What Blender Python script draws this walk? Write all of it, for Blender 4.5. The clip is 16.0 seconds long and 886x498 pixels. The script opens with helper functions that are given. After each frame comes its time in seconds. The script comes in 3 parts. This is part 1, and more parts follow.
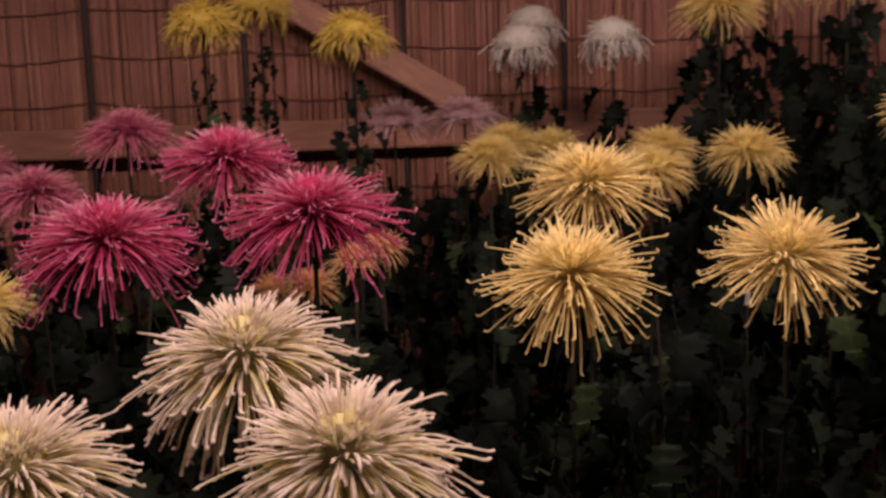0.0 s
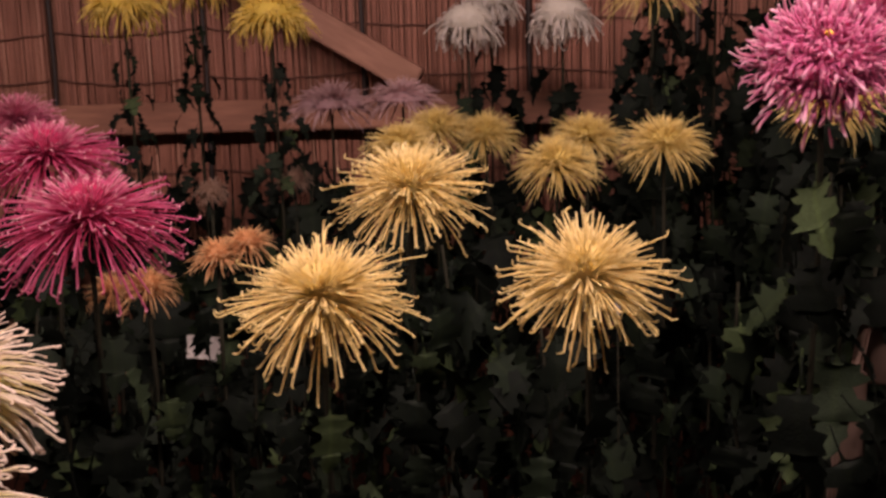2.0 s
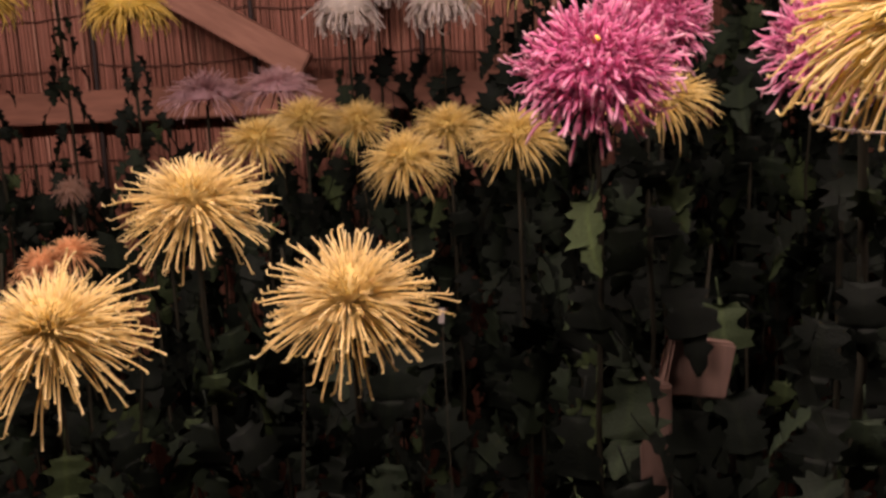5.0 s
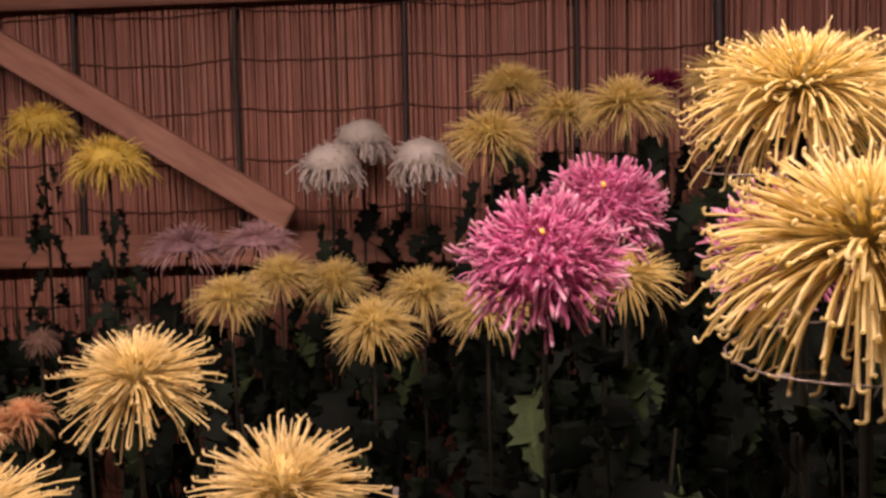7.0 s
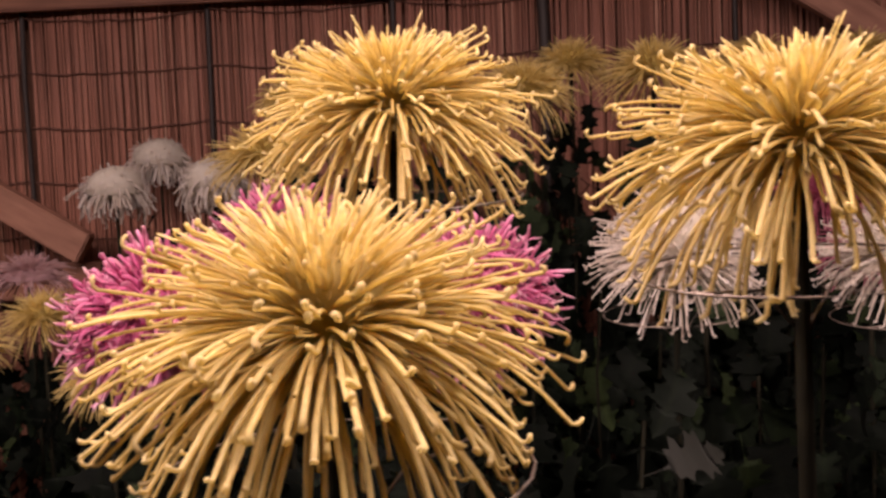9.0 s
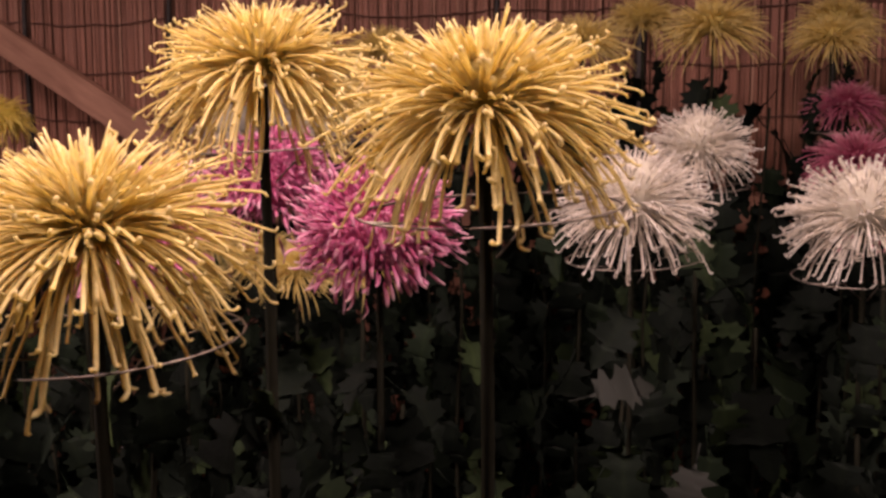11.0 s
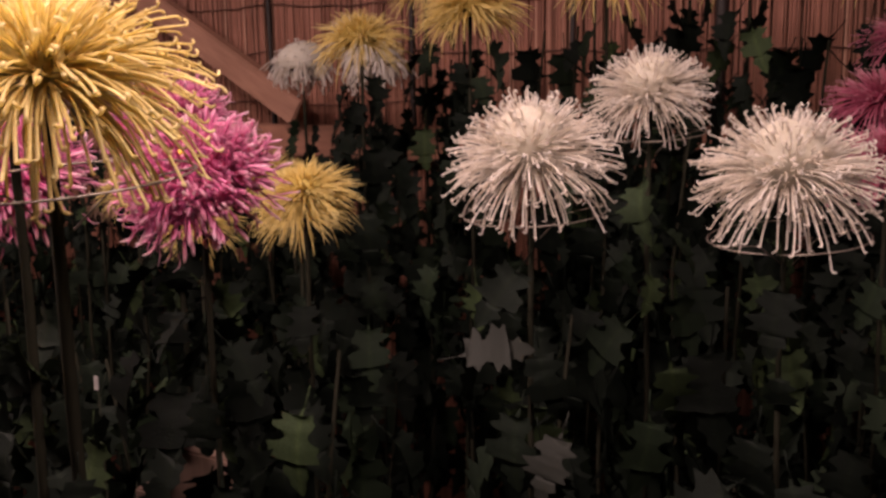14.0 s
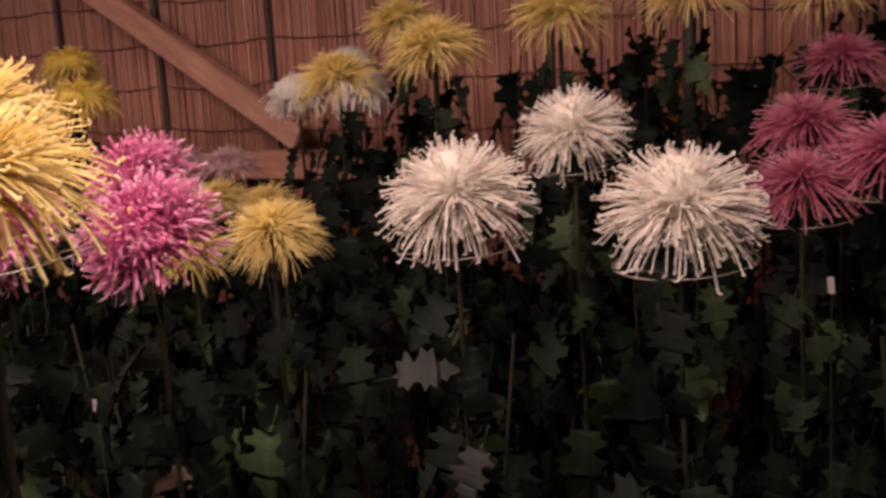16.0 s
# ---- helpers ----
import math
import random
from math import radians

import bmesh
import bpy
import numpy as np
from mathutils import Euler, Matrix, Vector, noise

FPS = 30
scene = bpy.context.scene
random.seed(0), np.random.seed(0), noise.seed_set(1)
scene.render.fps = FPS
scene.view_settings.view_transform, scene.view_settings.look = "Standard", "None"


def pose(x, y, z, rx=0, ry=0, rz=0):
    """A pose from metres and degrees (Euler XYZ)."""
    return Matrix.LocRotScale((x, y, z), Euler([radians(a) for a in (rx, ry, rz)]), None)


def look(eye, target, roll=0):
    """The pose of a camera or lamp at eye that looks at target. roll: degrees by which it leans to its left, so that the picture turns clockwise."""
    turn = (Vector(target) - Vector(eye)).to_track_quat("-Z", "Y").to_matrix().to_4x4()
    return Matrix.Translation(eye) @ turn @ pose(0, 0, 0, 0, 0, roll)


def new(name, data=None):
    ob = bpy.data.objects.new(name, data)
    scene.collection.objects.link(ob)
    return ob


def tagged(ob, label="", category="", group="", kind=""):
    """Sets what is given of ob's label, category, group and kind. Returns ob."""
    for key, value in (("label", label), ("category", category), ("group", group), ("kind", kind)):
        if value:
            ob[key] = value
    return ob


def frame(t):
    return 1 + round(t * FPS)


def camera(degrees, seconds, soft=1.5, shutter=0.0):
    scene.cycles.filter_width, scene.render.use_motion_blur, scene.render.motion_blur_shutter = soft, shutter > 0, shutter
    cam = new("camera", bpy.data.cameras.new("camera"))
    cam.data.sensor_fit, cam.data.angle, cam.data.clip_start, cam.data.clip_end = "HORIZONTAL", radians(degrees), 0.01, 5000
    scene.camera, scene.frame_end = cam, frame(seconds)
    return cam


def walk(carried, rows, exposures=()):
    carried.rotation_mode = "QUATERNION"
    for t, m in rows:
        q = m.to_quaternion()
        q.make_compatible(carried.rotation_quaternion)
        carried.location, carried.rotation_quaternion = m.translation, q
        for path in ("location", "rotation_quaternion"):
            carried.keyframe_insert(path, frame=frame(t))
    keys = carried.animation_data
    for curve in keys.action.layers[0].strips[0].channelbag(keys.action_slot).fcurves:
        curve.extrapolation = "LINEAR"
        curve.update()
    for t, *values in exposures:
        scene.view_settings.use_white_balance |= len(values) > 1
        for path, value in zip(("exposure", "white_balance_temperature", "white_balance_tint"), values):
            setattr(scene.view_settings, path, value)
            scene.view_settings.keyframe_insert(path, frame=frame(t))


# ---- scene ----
cam = camera(45, 16.0, soft=2.9, shutter=0.35)
PATH = [
    (0, (0.071, -0.218, 1.443), (0.003, 1.761, 1.163), -1.90),
    (0.5, (0.216, -0.211, 1.461), (-0.066, 1.741, 1.130), -0.90),
    (1, (0.301, -0.198, 1.467), (0.018, 1.750, 1.115), -1.60),
    (1.5, (0.319, -0.135, 1.464), (0.160, 1.829, 1.121), -2.90),
    (2, (0.417, -0.101, 1.476), (0.174, 1.854, 1.133), -1.70),
    (2.5, (0.546, -0.089, 1.496), (0.144, 1.831, 1.108), -0.90),
    (3, (0.574, -0.063, 1.504), (0.243, 1.872, 1.121), -2.20),
    (3.5, (0.548, -0.043, 1.492), (0.328, 1.906, 1.101), -3.10),
    (4, (0.574, -0.028, 1.487), (0.385, 1.918, 1.067), -4.10),
    (6.3, (0.710, 0.010, 1.563), (0.412, 1.962, 1.248), -0.90),
    (6.5, (0.711, 0.014, 1.560), (0.410, 1.973, 1.294), -0.90),
    (7, (0.719, 0.029, 1.570), (0.474, 2.007, 1.401), -1.30),
    (7.1, (0.719, 0.050, 1.571), (0.485, 2.029, 1.400), -1.70),
    (7.5, (0.717, 0.289, 1.586), (0.613, 2.277, 1.392), -6.29),
    (8, (0.859, 0.202, 1.578), (0.651, 2.188, 1.461), -3.20),
    (8.5, (0.953, 0.209, 1.581), (0.740, 2.193, 1.441), -1.59),
    (9, (0.974, 0.251, 1.578), (0.847, 2.242, 1.427), -2.27),
    (9.3, (1.007, 0.194, 1.575), (0.860, 2.183, 1.424), -3.47),
    (9.5, (1.047, 0.124, 1.571), (0.876, 2.111, 1.419), -4.93),
    (9.7, (1.088, 0.092, 1.565), (0.902, 2.076, 1.398), -3.60),
    (11.8, (1.390, 0.175, 1.584), (0.684, 2.028, 1.322), -0.80),
    (12, (1.425, 0.170, 1.581), (0.684, 2.010, 1.325), -0.90),
    (12.5, (1.419, 0.204, 1.583), (0.784, 2.084, 1.331), -0.10),
    (13, (1.496, 0.242, 1.589), (0.816, 2.090, 1.241), -1.51),
    (13.5, (1.577, 0.284, 1.598), (0.691, 2.040, 1.237), 0.30),
    (14, (1.614, 0.325, 1.600), (0.698, 2.062, 1.221), -0.90),
    (14.5, (1.602, 0.287, 1.620), (0.823, 2.085, 1.222), -2.50),
    (15, (1.671, 0.319, 1.629), (0.761, 2.062, 1.263), -3.00),
    (15.5, (1.736, 0.302, 1.643), (0.702, 1.967, 1.243), -1.04),
    (16, (1.800, 0.285, 1.658), (0.798, 1.974, 1.282), -3.40),
]
EXPOSURES = [(0, -0.24), (2, -0.05), (3.5, 0.1), (7, 0.0), (9.5, -0.16), (12.5, -0.05), (15.5, 0.08), (16, 0.12)]
walk(cam, [(t, look(eye, target, roll)) for t, eye, target, roll in PATH], EXPOSURES)

# ---- night, and the warm lamps under the shelter's eaves ----
world = bpy.data.worlds.new("night")
scene.world = world
world.use_nodes = True
world.node_tree.nodes["Background"].inputs[0].default_value = (0.30, 0.22, 0.22, 1)
world.node_tree.nodes["Background"].inputs[1].default_value = 0.003
LAMPS = [(-0.75, 0.72, 41.0), (0.55, 0.72, 41.0), (1.72, 0.72, 33.0)]
LAMP_Z, LAMP_COLOUR = 2.48, (1.0, 0.708, 0.672)


# ---- materials ----
def shader(name):
    m = bpy.data.materials.new(name)
    m.use_nodes = True
    nt = m.node_tree
    return m, nt, nt.nodes["Principled BSDF"]


def ramp_node(nt, stops):
    r = nt.nodes.new("ShaderNodeValToRGB")
    el = r.color_ramp.elements
    while len(el) < len(stops):
        el.new(0.5)
    for e, (p, c) in zip(el, stops):
        e.position, e.color = p, (*c, 1)
    return r


def noise_node(nt, scale, detail=4.0, stretch=None, coords="Object"):
    tc = nt.nodes.new("ShaderNodeTexCoord")
    n = nt.nodes.new("ShaderNodeTexNoise")
    n.inputs["Scale"].default_value, n.inputs["Detail"].default_value = scale, detail
    if stretch:
        mp = nt.nodes.new("ShaderNodeMapping")
        mp.inputs["Scale"].default_value = stretch
        nt.links.new(tc.outputs[coords], mp.inputs[0])
        nt.links.new(mp.outputs[0], n.inputs["Vector"])
    else:
        nt.links.new(tc.outputs[coords], n.inputs["Vector"])
    return n


def mix(nt, kind, fac, a, b):
    m = nt.nodes.new("ShaderNodeMix")
    m.data_type, m.blend_type = "RGBA", kind
    for sock, val in ((m.inputs["Factor"], fac), (m.inputs["A"], a), (m.inputs["B"], b)):
        if isinstance(val, bpy.types.NodeSocket):
            nt.links.new(val, sock)
        elif isinstance(val, tuple):
            sock.default_value = (*val, 1)
        else:
            sock.default_value = val
    return m.outputs["Result"]


def bump(nt, bsdf, height, strength, distance):
    b = nt.nodes.new("ShaderNodeBump")
    b.inputs["Strength"].default_value, b.inputs["Distance"].default_value = strength, distance
    nt.links.new(height, b.inputs["Height"])
    nt.links.new(b.outputs[0], bsdf.inputs["Normal"])


def petal_material(name, stops, island=True, sheen=0.58):
    """Pigment runs along each floret from its base to its tip; florets differ a little from each other."""
    m, nt, b = shader(name)
    at = nt.nodes.new("ShaderNodeAttribute")
    at.attribute_name = "along"
    r = ramp_node(nt, stops)
    nt.links.new(at.outputs["Fac"], r.inputs[0])
    if island:
        rnd = nt.nodes.new("ShaderNodeNewGeometry").outputs["Random Per Island"]
    else:
        rnd = nt.nodes.new("ShaderNodeObjectInfo").outputs["Random"]
    tone = ramp_node(nt, [(0.0, (0.84, 0.80, 0.74)), (1.0, (1.0, 1.0, 1.0))])
    nt.links.new(rnd, tone.inputs[0])
    c = mix(nt, "MULTIPLY", 1.0, r.outputs[0], tone.outputs[0])
    fine = noise_node(nt, 260.0, 3.0)
    streak = ramp_node(nt, [(0.3, (0.86, 0.84, 0.80)), (0.7, (1.0, 1.0, 1.0))])
    nt.links.new(fine.outputs["Fac"], streak.inputs[0])
    c = mix(nt, "MULTIPLY", 1.0, c, streak.outputs[0])
    nt.links.new(c, b.inputs["Base Color"])
    b.inputs["Roughness"].default_value = sheen
    b.inputs["Subsurface Weight"].default_value = 0.0
    b.inputs["Specular IOR Level"].default_value = 0.2
    bump(nt, b, fine.outputs["Fac"], 0.25, 0.0006)
    thin = nt.nodes.new("ShaderNodeBsdfTranslucent")
    nt.links.new(c, thin.inputs["Color"])
    both = nt.nodes.new("ShaderNodeMixShader")
    both.inputs[0].default_value = 0.58
    nt.links.new(b.outputs[0], both.inputs[1])
    nt.links.new(thin.outputs[0], both.inputs[2])
    nt.links.new(both.outputs[0], nt.nodes["Material Output"].inputs["Surface"])
    return m


PIGMENT = {
    "yellow_tube": [(0.0, (0.84, 0.67, 0.20)), (0.35, (0.88, 0.76, 0.33)), (1.0, (0.91, 0.83, 0.50))],
    "yellow_spider": [(0.0, (0.86, 0.69, 0.24)), (0.4, (0.89, 0.76, 0.36)), (1.0, (0.90, 0.81, 0.48))],
    "yellow_fine": [(0.0, (0.78, 0.64, 0.18)), (0.5, (0.86, 0.72, 0.28)), (1.0, (0.88, 0.78, 0.40))],
    "lemon": [(0.0, (0.76, 0.60, 0.11)), (0.5, (0.83, 0.67, 0.15)), (1.0, (0.85, 0.72, 0.24))],
    "magenta": [(0.0, (0.42, 0.018, 0.07)), (0.35, (0.54, 0.05, 0.17)), (0.75, (0.64, 0.18, 0.35)), (1.0, (0.80, 0.48, 0.56))],
    "cream": [(0.0, (0.76, 0.70, 0.26)), (0.36, (0.84, 0.79, 0.44)), (0.52, (0.86, 0.80, 0.70)), (1.0, (0.82, 0.73, 0.67))],
    "white": [(0.0, (0.76, 0.72, 0.50)), (0.22, (0.88, 0.85, 0.79)), (1.0, (0.92, 0.90, 0.88))],
    "white_far": [(0.0, (0.84, 0.82, 0.72)), (0.5, (0.89, 0.87, 0.84)), (1.0, (0.91, 0.89, 0.88))],
    "pink": [(0.0, (0.62, 0.10, 0.30)), (0.28, (0.74, 0.21, 0.45)), (0.58, (0.85, 0.42, 0.63)), (1.0, (0.95, 0.78, 0.86))],
    "pale_mauve": [(0.0, (0.70, 0.46, 0.50)), (1.0, (0.78, 0.60, 0.63))],
    "dusky_pink": [(0.0, (0.52, 0.09, 0.20)), (0.5, (0.62, 0.18, 0.31)), (1.0, (0.72, 0.40, 0.48))],
    "peach": [(0.0, (0.70, 0.33, 0.14)), (0.5, (0.80, 0.48, 0.24)), (1.0, (0.84, 0.62, 0.36))],
    "spent": [(0.0, (0.30, 0.19, 0.13)), (1.0, (0.46, 0.33, 0.27))],
    "wine": [(0.0, (0.20, 0.01, 0.06)), (1.0, (0.34, 0.04, 0.13))],
}
PETAL = {k: petal_material(k + "_petals", v) for k, v in PIGMENT.items()}
PETAL_SINGLE = {k: petal_material(k + "_floret", v, island=False) for k, v in PIGMENT.items()}


def leaf_material():
    m, nt, b = shader("chrysanthemum_leaf_shaded")
    rnd = nt.nodes.new("ShaderNodeObjectInfo").outputs["Random"]
    # Deep shade of the bed painted in: most leaves near black, few lit-looking.
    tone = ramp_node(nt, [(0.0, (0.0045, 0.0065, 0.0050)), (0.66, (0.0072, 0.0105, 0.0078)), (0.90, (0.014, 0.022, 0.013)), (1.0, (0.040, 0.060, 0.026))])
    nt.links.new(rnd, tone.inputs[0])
    spots = noise_node(nt, 45.0, 5.0)
    sp = ramp_node(nt, [(0.35, (0.62, 0.60, 0.55)), (0.65, (1.0, 1.0, 1.0))])
    nt.links.new(spots.outputs["Fac"], sp.inputs[0])
    at = nt.nodes.new("ShaderNodeAttribute")
    at.attribute_name = "along"
    vein = ramp_node(nt, [(0.0, (1.35, 1.35, 1.2)), (0.12, (1.0, 1.0, 1.0))])
    nt.links.new(at.outputs["Fac"], vein.inputs[0])
    c = mix(nt, "MULTIPLY", 1.0, tone.outputs[0], sp.outputs[0])
    c = mix(nt, "MULTIPLY", 1.0, c, vein.outputs[0])
    nt.links.new(c, b.inputs["Base Color"])
    b.inputs["Roughness"].default_value = 0.6
    b.inputs["Specular IOR Level"].default_value = 0.05
    bump(nt, b, spots.outputs["Fac"], 0.5, 0.003)
    return m


def wood_material(name, light, dark, scale=6.0, stretch=(1, 1, 1), rough=0.7):
    m, nt, b = shader(name)
    g = noise_node(nt, scale, 8.0, stretch)
    big = noise_node(nt, 3.0, 3.0)
    r = ramp_node(nt, [(0.3, dark), (0.7, light)])
    nt.links.new(g.outputs["Fac"], r.inputs[0])
    st = ramp_node(nt, [(0.35, (0.72, 0.70, 0.68)), (0.65, (1.0, 1.0, 1.0))])
    nt.links.new(big.outputs["Fac"], st.inputs[0])
    nt.links.new(mix(nt, "MULTIPLY", 1.0, r.outputs[0], st.outputs[0]), b.inputs["Base Color"])
    b.inputs["Roughness"].default_value = rough
    bump(nt, b, g.outputs["Fac"], 0.35, 0.003)
    return m


def reed_material():
    m, nt, b = shader("dried_reed")
    rnd = nt.nodes.new("ShaderNodeNewGeometry").outputs["Random Per Island"]
    tone = ramp_node(nt, [(0.0, (0.20, 0.086, 0.054)), (0.05, (0.31, 0.136, 0.092)), (0.6, (0.36, 0.160, 0.110)), (0.95, (0.42, 0.196, 0.134)), (1.0, (0.54, 0.31, 0.22))])
    nt.links.new(rnd, tone.inputs[0])
    along = noise_node(nt, 1.0, 5.0, (140.0, 140.0, 7.0))
    a = ramp_node(nt, [(0.30, (0.66, 0.62, 0.58)), (0.62, (1.0, 1.0, 1.0))])
    nt.links.new(along.outputs["Fac"], a.inputs[0])
    big = noise_node(nt, 2.2, 3.0)
    s = ramp_node(nt, [(0.35, (0.70, 0.66, 0.64)), (0.65, (1.0, 1.0, 1.0))])
    nt.links.new(big.outputs["Fac"], s.inputs[0])
    c = mix(nt, "MULTIPLY", 1.0, tone.outputs[0], a.outputs[0])
    nt.links.new(mix(nt, "MULTIPLY", 1.0, c, s.outputs[0]), b.inputs["Base Color"])
    b.inputs["Roughness"].default_value = 0.55
    bump(nt, b, along.outputs["Fac"], 0.3, 0.002)
    return m


def plain_material(name, colour, rough, metal=0.0, grain=60.0, gloss=0.5):
    m, nt, b = shader(name)
    n = noise_node(nt, grain, 4.0)
    r = ramp_node(nt, [(0.3, tuple(v * 0.75 for v in colour)), (0.7, colour)])
    nt.links.new(n.outputs["Fac"], r.inputs[0])
    nt.links.new(r.outputs[0], b.inputs["Base Color"])
    b.inputs["Roughness"].default_value, b.inputs["Metallic"].default_value = rough, metal
    b.inputs["Specular IOR Level"].default_value = gloss
    bump(nt, b, n.outputs["Fac"], 0.3, 0.002)
    return m


def lamp_material():
    m, nt, b = shader("lamp_glow")
    b.inputs["Base Color"].default_value = (0.9, 0.8, 0.65, 1)
    b.inputs["Emission Color"].default_value = (*LAMP_COLOUR, 1)
    b.inputs["Emission Strength"].default_value = 6.0
    return m


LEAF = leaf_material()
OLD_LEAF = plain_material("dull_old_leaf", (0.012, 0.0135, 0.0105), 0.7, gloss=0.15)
# Near-black and low gloss: shade under the blooms is put into the stem colour.
STEM = plain_material("green_brown_stem_shaded", (0.016, 0.016, 0.010), 0.85, gloss=0.08)
BUD = plain_material("green_calyx", (0.10, 0.13, 0.04), 0.6)
EYE = plain_material("yellow_disc_florets", (0.75, 0.48, 0.05), 0.7, grain=500)
WIRE = plain_material("galvanised_wire", (0.30, 0.26, 0.22), 0.5, 0.7)
REED = reed_material()
CORD = plain_material("dark_hemp_cord", (0.10, 0.045, 0.03), 0.85, grain=300)
POLE = plain_material("blackened_bamboo", (0.018, 0.011, 0.009), 0.6, grain=40)
TIMBER = wood_material("planed_cedar", (0.38, 0.20, 0.135), (0.26, 0.128, 0.084), 5.0, (2, 14, 14))
DARK_TIMBER = wood_material("aged_cedar_rail", (0.26, 0.12, 0.07), (0.15, 0.065, 0.04), 5.0, (2, 14, 14))
RAIL_TIMBER = wood_material("weathered_cedar_rail", (0.31, 0.145, 0.092), (0.21, 0.095, 0.06), 5.0, (2, 14, 14))
PALE_TIMBER = wood_material("bare_softwood", (0.20, 0.13, 0.10), (0.12, 0.08, 0.06), 7.0, (10, 10, 2))
BOARD = wood_material("backing_board", (0.24, 0.12, 0.075), (0.14, 0.068, 0.042), 4.0, (8, 8, 1))
SOIL = plain_material("dark_soil", (0.030, 0.022, 0.017), 0.95, grain=30)
GRAVEL = plain_material("packed_gravel_path", (0.09, 0.08, 0.07), 0.95, grain=90)
LABEL = plain_material("white_plastic_label", (0.34, 0.32, 0.30), 0.6)
LAMP_SKIN = plain_material("lamp_housing", (0.5, 0.48, 0.45), 0.5)
GLOW = lamp_material()


# ---- mesh helpers ----
def mesh_from(name, verts, faces, material, along=None, smooth=True):
    me = bpy.data.meshes.new(name)
    me.from_pydata(np.asarray(verts).tolist(), [], faces)
    me.materials.append(material)
    if along is not None:
        me.attributes.new("along", "FLOAT", "POINT").data.foreach_set("value", np.asarray(along, dtype=np.float32))
    if smooth:
        me.polygons.foreach_set("use_smooth", [True] * len(me.polygons))
    return me


def piece(name, mesh, parent, m=None, label=""):
    ob = new(name, mesh)
    ob.parent = parent
    if m is not None:
        ob.matrix_basis = m
    return tagged(ob, label)


def part(name, bm, material, parent, label="", m=None):
    me = bpy.data.meshes.new(name)
    bm.to_mesh(me)
    bm.free()
    me.materials.append(material)
    return piece(name, me, parent, m, label)


def thing(name, x, y, z, label, category, group="", kind="", rz=0):
    ob = new(name)
    ob.empty_display_size = 0.05
    ob.matrix_basis = pose(x, y, z, 0, 0, rz)
    return tagged(ob, label, category, group, kind)


def tube(points, radii, sides=5, flat=1.0):
    """A closed tube along points; flat > 1 widens it sideways and thins it."""
    pts = np.asarray(points, float)
    tan = np.gradient(pts, axis=0)
    tan /= np.linalg.norm(tan, axis=1)[:, None] + 1e-12
    side = np.array([0.0, 1.0, 0.0]) if abs(tan[0][1]) < 0.8 else np.array([1.0, 0.0, 0.0])
    verts, along = [], []
    n = len(pts)
    for i in range(n):
        s = side - tan[i] * (side @ tan[i])
        s /= np.linalg.norm(s) + 1e-12
        u = np.cross(tan[i], s)
        for k in range(sides):
            a = 2 * math.pi * k / sides
            verts.append(pts[i] + radii[i] * (math.cos(a) * s * flat + math.sin(a) * u / flat))
            along.append(i / (n - 1))
    faces = [(i * sides + k, i * sides + (k + 1) % sides, (i + 1) * sides + (k + 1) % sides, (i + 1) * sides + k)
             for i in range(n - 1) for k in range(sides)]
    faces.append(tuple(range(sides))[::-1])
    faces.append(tuple((n - 1) * sides + k for k in range(sides)))
    return np.array(verts), faces, np.array(along)


def joined(shapes):
    vs, fs, al, base = [], [], [], 0
    for v, f, a in shapes:
        vs.append(v)
        al.append(a)
        fs += [tuple(i + base for i in q) for q in f]
        base += len(v)
    return np.concatenate(vs), fs, np.concatenate(al)


def box_bm(sx, sy, sz, bevel=0.004, m=None):
    bm = bmesh.new()
    bmesh.ops.create_cube(bm, size=1.0)
    bmesh.ops.scale(bm, vec=(sx, sy, sz), verts=bm.verts)
    if bevel:
        bmesh.ops.bevel(bm, geom=bm.edges[:], offset=bevel, segments=2, affect="EDGES")
    if m is not None:
        bmesh.ops.transform(bm, matrix=m, verts=bm.verts)
    return bm


def timber(name, x0, z0, x1, z1, y, wide, thick, material, label, category="beam"):
    """A squared timber on the wall between two places."""
    d = math.hypot(x1 - x0, z1 - z0)
    m = pose((x0 + x1) / 2, y, (z0 + z1) / 2, 0, -math.degrees(math.atan2(z1 - z0, x1 - x0)), 0)
    bm = box_bm(d, thick, wide, 0.004)
    for v in bm.verts:
        v.co.z += 0.0025 * noise.noise(v.co * 3.0)
    me = bpy.data.meshes.new(name)
    bm.to_mesh(me)
    bm.free()
    me.materials.append(material)
    ob = new(name, me)
    ob.matrix_basis = m
    return tagged(ob, label, category, kind="structure")


